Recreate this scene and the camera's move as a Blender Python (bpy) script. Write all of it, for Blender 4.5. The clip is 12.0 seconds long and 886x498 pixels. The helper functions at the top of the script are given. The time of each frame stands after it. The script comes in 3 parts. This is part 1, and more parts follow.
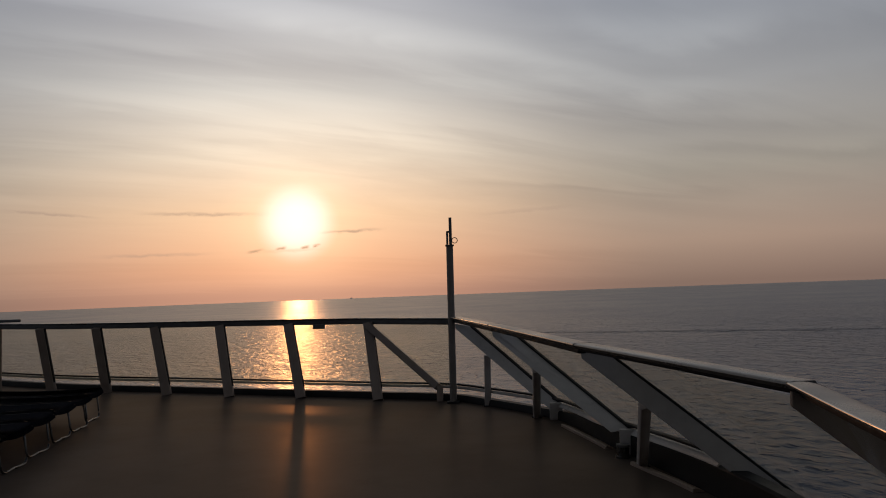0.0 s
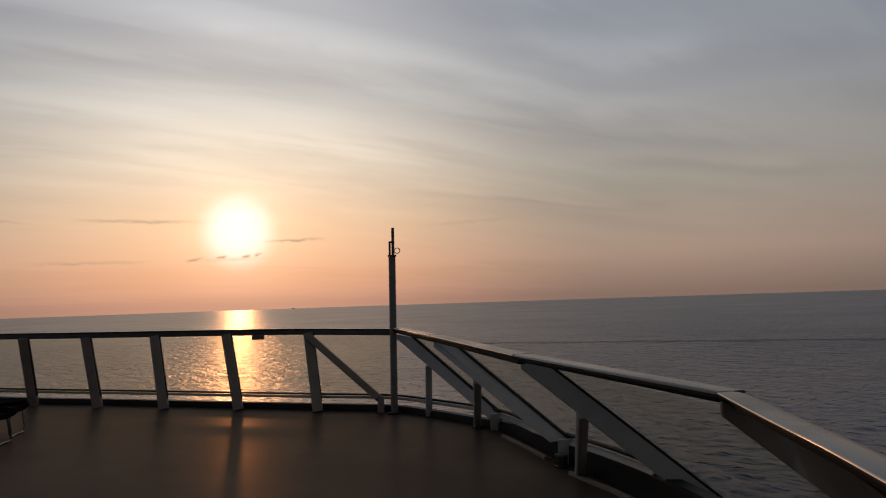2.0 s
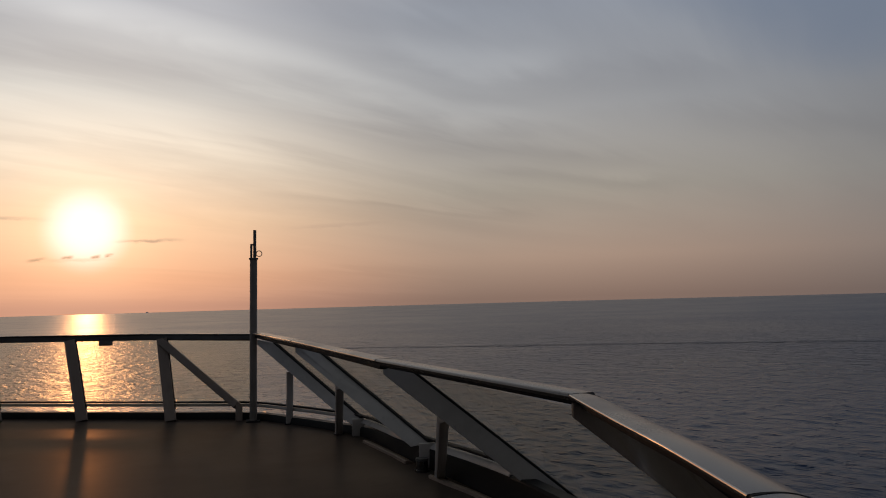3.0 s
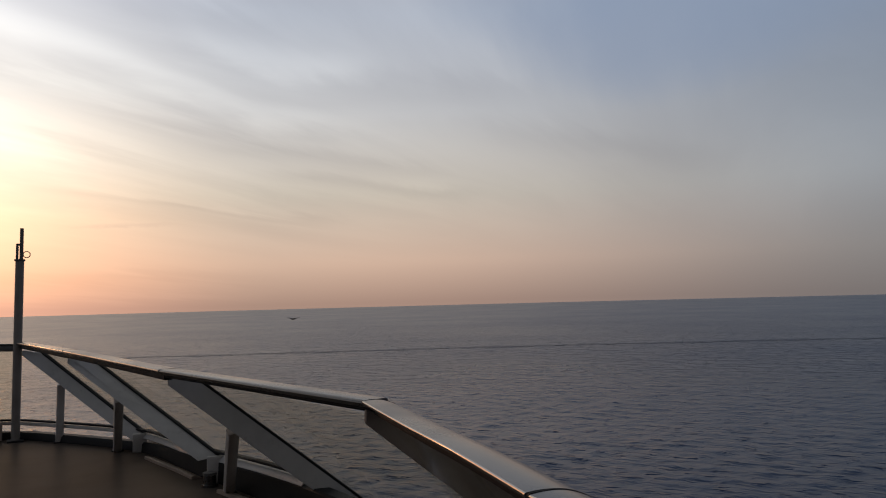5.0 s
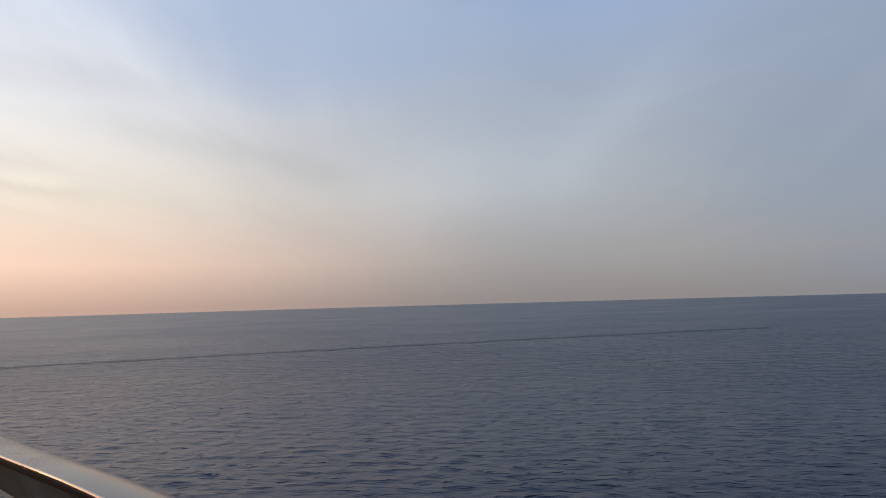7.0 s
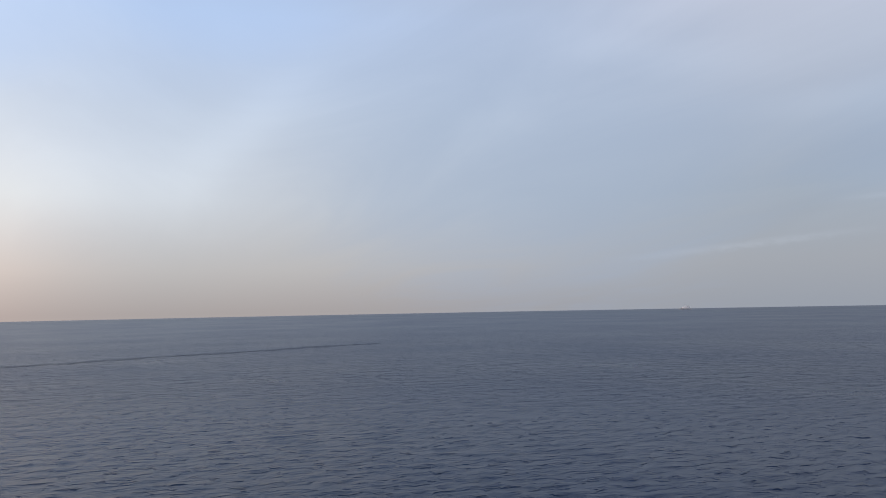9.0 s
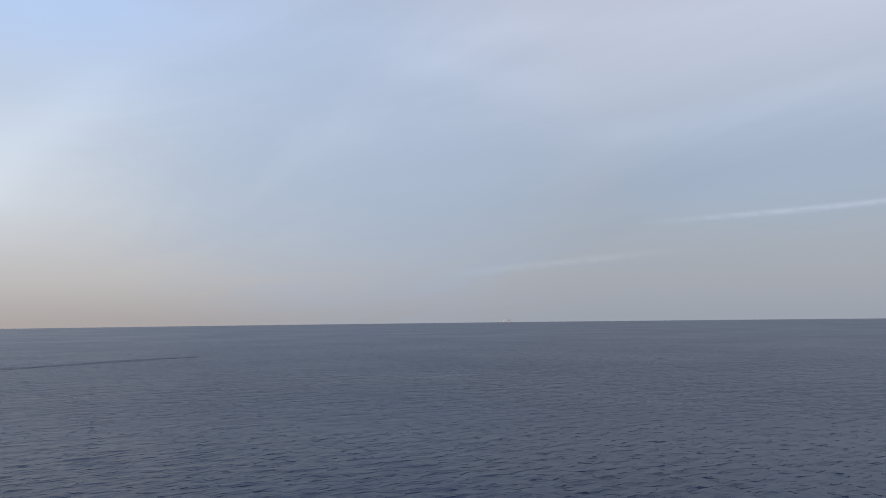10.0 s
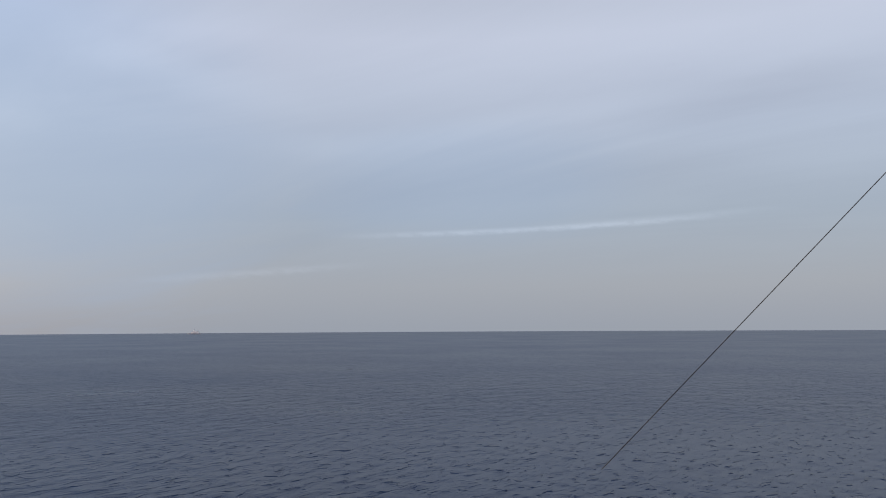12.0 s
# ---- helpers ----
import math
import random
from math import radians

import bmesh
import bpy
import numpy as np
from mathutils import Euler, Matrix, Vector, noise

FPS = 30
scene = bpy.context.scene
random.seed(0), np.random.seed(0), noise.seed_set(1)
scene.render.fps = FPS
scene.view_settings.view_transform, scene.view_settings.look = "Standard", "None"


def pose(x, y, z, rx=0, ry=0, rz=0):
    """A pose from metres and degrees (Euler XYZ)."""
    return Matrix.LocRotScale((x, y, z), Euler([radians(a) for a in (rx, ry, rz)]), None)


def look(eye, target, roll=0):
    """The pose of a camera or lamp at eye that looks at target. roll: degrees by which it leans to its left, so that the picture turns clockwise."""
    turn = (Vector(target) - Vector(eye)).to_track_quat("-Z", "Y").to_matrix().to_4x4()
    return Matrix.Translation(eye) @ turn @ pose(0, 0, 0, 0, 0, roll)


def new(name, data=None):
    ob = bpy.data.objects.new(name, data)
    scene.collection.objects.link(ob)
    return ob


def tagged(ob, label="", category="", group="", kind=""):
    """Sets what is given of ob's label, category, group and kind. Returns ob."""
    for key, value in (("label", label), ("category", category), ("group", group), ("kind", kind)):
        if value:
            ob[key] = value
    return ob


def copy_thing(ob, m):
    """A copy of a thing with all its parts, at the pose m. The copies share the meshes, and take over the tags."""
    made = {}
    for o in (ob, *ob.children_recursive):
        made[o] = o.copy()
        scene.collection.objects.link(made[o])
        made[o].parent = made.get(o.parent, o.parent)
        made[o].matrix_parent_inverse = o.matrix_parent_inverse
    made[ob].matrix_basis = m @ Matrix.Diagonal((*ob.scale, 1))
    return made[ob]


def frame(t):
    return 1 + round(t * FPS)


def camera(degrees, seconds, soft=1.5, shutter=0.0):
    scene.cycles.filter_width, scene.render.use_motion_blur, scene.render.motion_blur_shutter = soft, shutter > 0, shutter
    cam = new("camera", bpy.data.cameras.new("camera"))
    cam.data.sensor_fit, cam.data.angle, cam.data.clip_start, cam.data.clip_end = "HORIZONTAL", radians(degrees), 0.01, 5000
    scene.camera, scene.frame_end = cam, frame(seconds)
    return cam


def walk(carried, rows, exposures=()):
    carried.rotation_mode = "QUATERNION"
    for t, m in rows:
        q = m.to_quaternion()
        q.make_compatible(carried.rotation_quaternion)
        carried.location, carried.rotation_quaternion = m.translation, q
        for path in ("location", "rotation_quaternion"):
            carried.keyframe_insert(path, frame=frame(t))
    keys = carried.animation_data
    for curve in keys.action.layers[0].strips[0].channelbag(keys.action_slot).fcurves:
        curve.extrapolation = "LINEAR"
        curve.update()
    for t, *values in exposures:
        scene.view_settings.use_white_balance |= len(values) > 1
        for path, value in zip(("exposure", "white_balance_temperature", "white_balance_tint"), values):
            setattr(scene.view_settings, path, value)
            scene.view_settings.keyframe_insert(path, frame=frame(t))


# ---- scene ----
# The ship lists by a little: the deck is level here, and sea and sky lean.
HEEL = pose(0, 0, 0, 0, -0.7, 0)
EYE = (0.0, 0.0, 1.55)
SEA_BELOW = 30.0


def view(yaw, pitch, roll, x, y):
    return Matrix.Translation(Vector(EYE) + HEEL @ Vector((x, y, 0))) @ HEEL @ pose(0, 0, 0, 0, 0, yaw) @ pose(0, 0, 0, 90 + pitch) @ pose(0, 0, 0, 0, 0, -roll)


PATH = [
    (0.0, 0.0, 3.09, 2.15, 0, 0), (0.5, 0.24, 3.26, 2.15, .004, .010), (1.0, 0.29, 3.41, 2.18, .007, .012), (1.5, -0.18, 3.56, 2.06, .010, .010),
    (2.0, -4.24, 3.73, 1.89, .020, .009), (2.5, -10.15, 3.80, 1.73, .026, .010), (3.0, -14.28, 3.79, 1.56, .036, .013), (4.8, -27.72, 3.86, 1.48, .060, .034),
    (5.0, -29.21, 3.85, 1.48, .065, .034), (5.5, -33.24, 3.79, 1.55, .070, .030), (6.0, -38.84, 3.70, 1.56, .070, .020), (6.5, -46.56, 3.74, 1.48, .073, .018),
    (6.8, -52.80, 3.75, 1.53, .070, .025), (7.1, -57.5, 3.87, 1.64, .069, .027), (7.3, -60.6, 3.87, 1.64, .069, .027), (7.5, -63.3, 3.96, 1.62, .069, .027),
    (7.7, -65.8, 4.12, 1.57, .069, .027), (8.5, -76.8, 4.35, 1.26, .069, .027), (9.3, -88.17, 4.55, 0.95, .069, .027), (9.5, -91.04, 4.69, 0.82, .069, .027),
    (10.0, -96.68, 5.18, 0.68, .069, .027), (10.5, -102.94, 5.46, 0.55, .069, .027), (11.0, -109.67, 5.66, 0.48, .069, .027), (11.5, -115.48, 5.78, 0.33, .069, .027),
    (12.0, -119.29, 5.83, 0.31, .069, .027),
]
EXPOSURES = [(0.0, 0.1), (1.5, 0.1), (2.5, 0.08), (3.2, 0.2), (5.0, 0.83), (5.5, 0.97), (6.5, 1.30), (7.0, 1.47), (7.7, 1.61), (9.3, 2.0), (10.5, 2.0), (12.0, 2.0)]
cam = camera(60.25, 12.0, soft=1.0, shutter=0.15)
walk(cam, [(t, view(*row)) for t, *row in PATH], EXPOSURES)

# ---- light ----
SUN_AZ, SUN_EL = -10.8, 5.35          # degrees to the right of ahead, degrees above level, in the sea's frame


def lin(r, g, b):
    return tuple(((c / 255 + 0.055) / 1.055) ** 2.4 if c > 10 else c / 3294 for c in (r, g, b))


def heading(az, el):
    a, e = radians(az), radians(el)
    return Vector((math.sin(a) * math.cos(e), math.cos(a) * math.cos(e), math.sin(e)))


class Nodes:
    """Short writing for node trees."""

    def __init__(self, tree, fresh=True):
        self.tree = tree
        if fresh:
            tree.nodes.clear()

    def add(self, kind, ins=None, operation="", clamp=False, vector_type="", interpolation_type="", blend_type=""):
        n = self.tree.nodes.new(kind)
        if operation:
            n.operation = operation
        if clamp:
            n.use_clamp = True
        if vector_type:
            n.vector_type = vector_type
        if interpolation_type:
            n.interpolation_type = interpolation_type
        if blend_type:
            n.data_type, n.blend_type = "RGBA", blend_type
        for k, v in (ins or {}).items():
            if isinstance(v, bpy.types.NodeSocket):
                self.tree.links.new(v, n.inputs[k])
            else:
                n.inputs[k].default_value = v
        return n

    def math(self, op, a, b=0.0, c=0.0, clamp=False):
        return self.add("ShaderNodeMath", {0: a, 1: b, 2: c}, operation=op, clamp=clamp).outputs[0]

    def vec(self, op, a, b=(0, 0, 0)):
        n = self.add("ShaderNodeVectorMath", {0: a, 1: b}, operation=op)
        return n.outputs["Value"] if op in ("DOT_PRODUCT", "LENGTH") else n.outputs[0]

    def ramp(self, fac, stops, smooth=True):
        n = self.add("ShaderNodeValToRGB", {0: fac})
        n.color_ramp.interpolation = "B_SPLINE" if smooth == "soft" else ("EASE" if smooth else "LINEAR")
        el = n.color_ramp.elements
        while len(el) < len(stops):
            el.new(0.5)
        for e, (p, c) in zip(el, stops):
            e.position = p
            e.color = (*c, 1) if len(c) == 3 else c
        return n.outputs[0]

    def mix(self, fac, a, b, blend="MIX"):
        n = self.add("ShaderNodeMix", {0: fac, 6: a, 7: b}, blend_type=blend)
        return n.outputs[2]

    def span(self, v, a, b, c=0.0, d=1.0, smooth=True):
        return self.add("ShaderNodeMapRange", {0: v, 1: a, 2: b, 3: c, 4: d}, interpolation_type="SMOOTHSTEP" if smooth else "LINEAR").outputs[0]

    def noise(self, v, scale, detail=4.0, rough=0.5, dist=0.0):
        return self.add("ShaderNodeTexNoise", {"Vector": v, "Scale": scale, "Detail": detail, "Roughness": rough, "Distortion": dist}).outputs[0]


def build_sky():
    world = bpy.data.worlds.new("evening_sky")
    scene.world = world
    world.use_nodes = True
    n = Nodes(world.node_tree)
    coord = n.add("ShaderNodeTexCoord").outputs["Generated"]
    d = n.add("ShaderNodeMapping", {"Vector": coord, "Rotation": (0, radians(0.7), 0)}, vector_type="POINT").outputs[0]
    xyz = n.add("ShaderNodeSeparateXYZ", {0: d})
    x, y, z = xyz.outputs
    el = n.math("MULTIPLY", n.math("ARCSINE", z), 180 / math.pi)
    flat = n.vec("NORMALIZE", n.add("ShaderNodeCombineXYZ", {0: x, 1: y, 2: 0.0}).outputs[0])
    sa = radians(SUN_AZ)
    off = n.math("MULTIPLY", n.math("ARCCOSINE", n.vec("DOT_PRODUCT", flat, (math.sin(sa), math.cos(sa), 0))), 180 / math.pi)
    h = n.math("DIVIDE", n.math("MAXIMUM", el, 0.0), 90.0, clamp=True)

    def column(*stops):
        return n.ramp(h, [(e / 90, c) for e, c in stops], smooth=False)
    toward = column((0, lin(196, 143, 122)), (2, lin(226, 165, 134)), (6, lin(236, 196, 162)), (10, lin(224, 207, 188)), (15, lin(208, 205, 200)), (21, lin(186, 187, 192)), (32, lin(188, 182, 174)), (48, lin(150, 147, 142)), (66, (.09, .10, .12)), (90, (.045, .052, .065)))
    aside = column((0, lin(132, 109, 98)), (3, lin(163, 139, 124)), (8, lin(156, 148, 138)), (14, lin(149, 149, 151)), (21, lin(139, 144, 154)), (40, (.085, .096, .12)), (90, (.045, .052, .065)))
    beam = column((0, (.108, .099, .098)), (3, (.134, .131, .133)), (8, (.150, .161, .179)), (14, (.143, .164, .199)), (21, (.125, .160, .226)), (40, (.058, .070, .094)), (90, (.045, .052, .065)))
    back = column((0, (.087, .095, .110)), (3, (.095, .102, .116)), (8, (.094, .109, .133)), (14, (.115, .131, .163)), (21, (.137, .149, .182)), (40, (.075, .083, .10)), (90, (.045, .052, .065)))
    sky = n.mix(n.span(off, 1, 28), toward, aside)
    sky = n.mix(n.span(off, 32, 76), sky, beam)
    sky = n.mix(n.span(off, 76, 122), sky, back)
    # thin high cloud, drawn out along one wind
    up = n.math("ADD", n.math("MAXIMUM", z, 0.0), 0.13)
    plane = n.vec("DIVIDE", d, n.add("ShaderNodeCombineXYZ", {0: up, 1: up, 2: up}).outputs[0])
    turned = n.add("ShaderNodeMapping", {"Vector": plane, "Rotation": (0, 0, radians(60)), "Scale": (1.0, 1.0, 0.0)}, vector_type="POINT").outputs[0]
    long = n.add("ShaderNodeMapping", {"Vector": turned, "Scale": (1.0, 0.34, 0.0)}, vector_type="POINT").outputs[0]
    veil = n.noise(long, 0.95, 6.0, 0.58, 1.2)
    wisps = n.noise(n.add("ShaderNodeMapping", {"Vector": turned, "Scale": (1.0, 0.24, 0.0), "Location": (3.1, 1.7, 0)}).outputs[0], 2.2, 5.0, 0.52, 1.6)
    body = n.math("ADD", n.span(veil, 0.3, 0.7, -0.5, 0.5), n.math("MULTIPLY", n.span(wisps, 0.3, 0.7, -0.5, 0.5), n.span(off, 20, 70, 0.5, 0.16)))
    fade = n.span(el, 1.0, 11.0)
    near = n.span(off, 15, 60, 1.0, 0.4)
    az = n.math("MULTIPLY", n.math("ARCTAN2", x, y), 180 / math.pi)
    bearing = n.span(az, -60, 180, 0.0, 1.0, False)
    gain = n.math("MULTIPLY_ADD", n.math("MULTIPLY", n.math("MULTIPLY", body, fade), near), 0.2, 1.0)

    def band(base, line, thick, strength, pad=5.0):
        """A soft bank of cloud along a line of headings and heights, brighter or darker than the veil."""
        mid = n.math("MULTIPLY", n.ramp(bearing, [((a + 60) / 240, (e / 30,) * 3) for a, e in line], smooth=False), 30.0)
        drift = n.math("MULTIPLY", n.math("ADD", n.math("SUBTRACT", wisps, 0.5), n.math("MULTIPLY", n.math("SUBTRACT", veil, 0.5), 0.7)), n.math("MULTIPLY", min(thick, 1.5) * 3.2, n.span(az, 36, 54, 1.0, 0.15)))
        away = n.math("ABSOLUTE", n.math("SUBTRACT", n.math("ADD", el, drift), mid))
        ends = n.math("MULTIPLY", n.span(az, line[0][0] - pad, line[0][0] + pad), n.span(az, line[-1][0] - pad, line[-1][0] + pad, 1.0, 0.0))
        return n.math("MULTIPLY_ADD", n.math("MULTIPLY", n.span(away, 0.0, thick, 1.0, 0.0), ends), strength, base)
    gain = band(gain, ((-16, 20.6), (-8, 19.4), (-1.5, 18.5), (4.2, 17.4), (11, 15.6), (16, 14.2), (22, 13.6)), 1.7, 0.17)
    gain = band(gain, ((11, 19.2), (17.5, 18.1), (23, 17.5)), 1.5, 0.15, 3.0)
    gain = band(gain, ((9, 22.6), (15, 20.9)), 1.1, 0.09, 3.0)
    gain = band(gain, ((-17, 12.4), (-10, 12.8), (-2, 12.2), (6, 11.4)), 1.6, 0.08)
    gain = band(gain, ((-30, 16.4), (-19.5, 15.9), (-11, 15.7), (-3.5, 15.4), (2.5, 14.5), (10.9, 12.6), (19.4, 10.7), (27, 9.6)), 1.5, -0.12)
    gain = band(gain, ((-32, 19.4), (-21, 18.2), (-15, 17.6)), 1.4, -0.09)
    gain = band(gain, ((-30, 14.0), (-22, 13.8), (-14, 14.0)), 1.2, 0.07)
    gain = band(gain, ((14, 10.9), (22, 10.2), (29.5, 8.7)), 1.0, 0.08, 3.0)
    gain = band(gain, ((18, 9.7), (25, 8.6), (31, 7.7)), 0.7, -0.08, 2.5)
    gain = band(gain, ((1.6, 8.0), (8.7, 7.3), (15, 6.5), (21, 6.0)), 0.6, -0.08, 3.0)
    gain = band(gain, ((22, 16.4), (28, 15.9), (35, 15.2)), 1.8, -0.08)
    gain = band(gain, ((31, 13.3), (40, 11.2), (48, 9.6)), 1.4, -0.06)
    gain = band(gain, ((64, 9.0), (69, 13.0), (74, 16.5)), 4.0, 0.07)
    gain = band(gain, ((50, 8.0), (59, 9.0), (68, 9.0)), 6.5, 0.14)
    gain = band(gain, ((-36, 2.4), (-10, 2.3), (14, 2.1)), 0.8, -0.05)
    gain = band(gain, ((-36, 0.9), (-10, 0.9), (14, 0.8)), 0.6, 0.05)
    gain = band(gain, ((92, 19.6), (100, 17.4), (107, 16.8)), 2.2, 0.05)
    gain = band(gain, ((106, 13.2), (114, 13.4), (122, 14.8), (134, 16.4)), 1.4, 0.05)
    gain = band(gain, ((110, 10.0), (119, 10.4), (129, 11.2), (143, 10.6)), 2.6, -0.06)
    gain = band(gain, ((136, 15.0), (150, 16.6)), 2.6, -0.07)
    sky = n.mix(1.0, sky, n.add("ShaderNodeCombineColor", {0: gain, 1: gain, 2: n.math("MULTIPLY_ADD", n.math("SUBTRACT", gain, 1.0), 0.9, 1.0)}).outputs[0], "MULTIPLY")
    # single streaks of cloud: heading of both ends, height of both ends, half thickness, strength, colour
    ragged = n.noise(n.add("ShaderNodeCombineXYZ", {0: n.math("MULTIPLY", az, 0.5), 1: n.math("MULTIPLY", el, 1.4), 2: 0.0}).outputs[0], 1.6, 5.0, 0.65)

    def streak(base, a0, a1, e0, e1, thick, strength, color, wobble=2.2):
        mid = n.span(az, a0, a1, e0, e1, False)
        away = n.math("ABSOLUTE", n.math("SUBTRACT", n.math("MULTIPLY_ADD", n.math("SUBTRACT", ragged, 0.5), thick * wobble, el), mid))
        soft = n.span(away, 0.0, thick, 1.0, 0.0)
        pad = (a1 - a0) * 0.35
        ends = n.math("MULTIPLY", n.span(az, a0 - pad * 0.4, a0 + pad), n.span(az, a1 - pad, a1 + pad * 0.4, 1.0, 0.0))
        keep = n.math("MULTIPLY", n.math("MULTIPLY", soft, ends), n.span(ragged, 0.3, 0.6, 0.45, 1.0))
        return n.mix(n.math("MULTIPLY", keep, strength), base, (*color, 1))
    dusk, pale = (0.30, 0.215, 0.19), (0.20, 0.225, 0.27)
    sky = streak(sky, -30.0, -24.5, 6.25, 5.85, 0.16, 0.5, dusk)
    sky = streak(sky, -36.0, -30.5, 6.0, 6.3, 0.14, 0.35, dusk)
    sky = streak(sky, -21.5, -13.2, 6.12, 6.03, 0.20, 0.6, dusk)
    sky = streak(sky, -24.5, -17.0, 3.15, 3.25, 0.20, 0.42, dusk)
    sky = streak(sky, 3.0, 10.0, 5.6, 5.9, 0.22, 0.22, dusk)
    sky = streak(sky, 113.0, 139.0, 6.80, 7.66, 0.32, 0.24, pale, 0.7)
    sky = streak(sky, 127.0, 143.0, 7.45, 8.05, 0.34, 0.08, pale, 0.7)
    sky = streak(sky, 97.0, 113.0, 3.30, 4.65, 0.42, 0.09, pale, 1.2)
    # openings in the veil, where the sky is bluer: heading, height, half sizes, strength
    deep, faint = (0.122, 0.163, 0.240, 1), (0.090, 0.118, 0.165, 1)
    for a0, e0, wide_az, wide_el, strength, color in ((46.0, 18.8, 11.0, 4.0, 0.48, deep), (68.0, 21.8, 8.0, 3.6, 0.34, deep), (36.0, 22.8, 8.0, 4.0, 0.35, deep), (90.0, 11.5, 15.0, 11.0, 0.42, faint), (121.0, 10.4, 12.0, 4.2, 0.35, faint)):
        gap = n.math("ADD", n.math("POWER", n.math("DIVIDE", n.math("SUBTRACT", az, a0), wide_az), 2.0), n.math("POWER", n.math("DIVIDE", n.math("SUBTRACT", el, e0), wide_el), 2.0))
        gap = n.math("MULTIPLY", n.span(n.math("ADD", gap, n.math("MULTIPLY", n.math("SUBTRACT", veil, 0.5), 2.6)), -0.3, 1.8, 1.0, 0.0), strength)
        sky = n.mix(gap, sky, color)
    # the sun and its glow through the haze
    cosine = n.vec("DOT_PRODUCT", d, tuple(heading(SUN_AZ, SUN_EL)))
    apart = n.math("MULTIPLY", n.math("ARCCOSINE", n.math("MINIMUM", cosine, 1.0)), 180 / math.pi)
    disc = n.span(apart, 1.0, 3.3, 1.0, 0.0)
    halo = n.math("POWER", n.span(apart, 0.0, 8.0, 1.0, 0.0, False), 2.7)
    wide = n.math("POWER", n.span(apart, 0.0, 24.0, 1.0, 0.0, False), 2.0)
    glow = n.mix(1.0, n.mix(1.0, n.mix(disc, (0, 0, 0, 1), (0.26, 0.32, 0.42, 1)), n.mix(halo, (0, 0, 0, 1), (0.44, 0.31, 0.20, 1)), "ADD"),
                 n.mix(wide, (0, 0, 0, 1), (0.030, 0.025, 0.020, 1)), "ADD")
    sky = n.mix(1.0, sky, glow, "ADD")
    sky = streak(sky, -8.9, -4.6, 4.60, 4.74, 0.18, 0.75, dusk)
    sky = streak(sky, -14.9, -8.9, 3.26, 3.40, 0.20, 0.42, (0.62, 0.40, 0.27))
    for a0, a1, e0 in ((-14.4, -13.2, 3.30), (-12.4, -11.6, 3.46), (-10.6, -9.9, 3.50), (-9.7, -9.1, 3.60)):
        sky = streak(sky, a0, a1, e0, e0 + 0.12, 0.17, 0.9, (0.40, 0.255, 0.19))
    haze = n.add("ShaderNodeTexSky")
    haze.sky_type, haze.sun_disc, haze.dust_density = "NISHITA", False, 3.0
    haze.sun_elevation, haze.sun_rotation = radians(SUN_EL), radians(SUN_AZ)
    a = n.add("ShaderNodeBackground", {0: sky, 1: 1.0})
    b = n.add("ShaderNodeBackground", {0: haze.outputs[0], 1: 0.05})
    both = n.add("ShaderNodeMixShader", {0: 0.06, 1: a.outputs[0], 2: b.outputs[0]})
    n.add("ShaderNodeOutputWorld", {0: both.outputs[0]})


build_sky()
sun = new("sun", bpy.data.lights.new("sun", "SUN"))
sun.data.energy, sun.data.angle, sun.data.color = 0.12, radians(1.4), (1.0, 0.42, 0.15)
sun.matrix_world = look((0, 0, 0), HEEL @ -heading(SUN_AZ, SUN_EL)) 
sun.location = HEEL @ (heading(SUN_AZ, SUN_EL) * 60)


# ---- materials ----
def surface(name, color, rough=0.5, metal=0.0, vary=0.2, scale=4.0, bump=0.1, fine=60.0, spec=0.5, stain=None, coat=0.0):
    """Paint, metal or cloth with broad stains and fine grain."""
    m = bpy.data.materials.new(name)
    m.use_nodes = True
    n = Nodes(m.node_tree)
    p = n.add("ShaderNodeTexCoord").outputs["Object"]
    broad = n.noise(p, scale, 5.0, 0.6)
    grain = n.noise(p, fine, 3.0, 0.6)
    dark = tuple(c * (1 - vary) for c in color)
    light = tuple(min(1, c * (1 + vary)) for c in color)
    col = n.mix(n.span(broad, 0.32, 0.68), (*dark, 1), (*light, 1))
    if stain:
        col = n.mix(n.math("MULTIPLY", n.span(n.noise(p, scale * 2.7, 6.0, 0.7), 0.56, 0.72), 0.6), col, (*stain, 1))
    col = n.mix(n.math("MULTIPLY", grain, 0.25), col, (*dark, 1))
    r = n.math("ADD", n.span(broad, 0.3, 0.7, -0.08, 0.08), n.math("MULTIPLY_ADD", grain, 0.1, rough - 0.05), clamp=True)
    b = n.add("ShaderNodeBump", {"Strength": bump, "Distance": 0.01, "Height": grain})
    s = n.add("ShaderNodeBsdfPrincipled", {"Base Color": col, "Roughness": r, "Metallic": metal, "Specular IOR Level": spec, "Coat Weight": coat, "Normal": b.outputs[0]})
    n.add("ShaderNodeOutputMaterial", {0: s.outputs[0]})
    return m


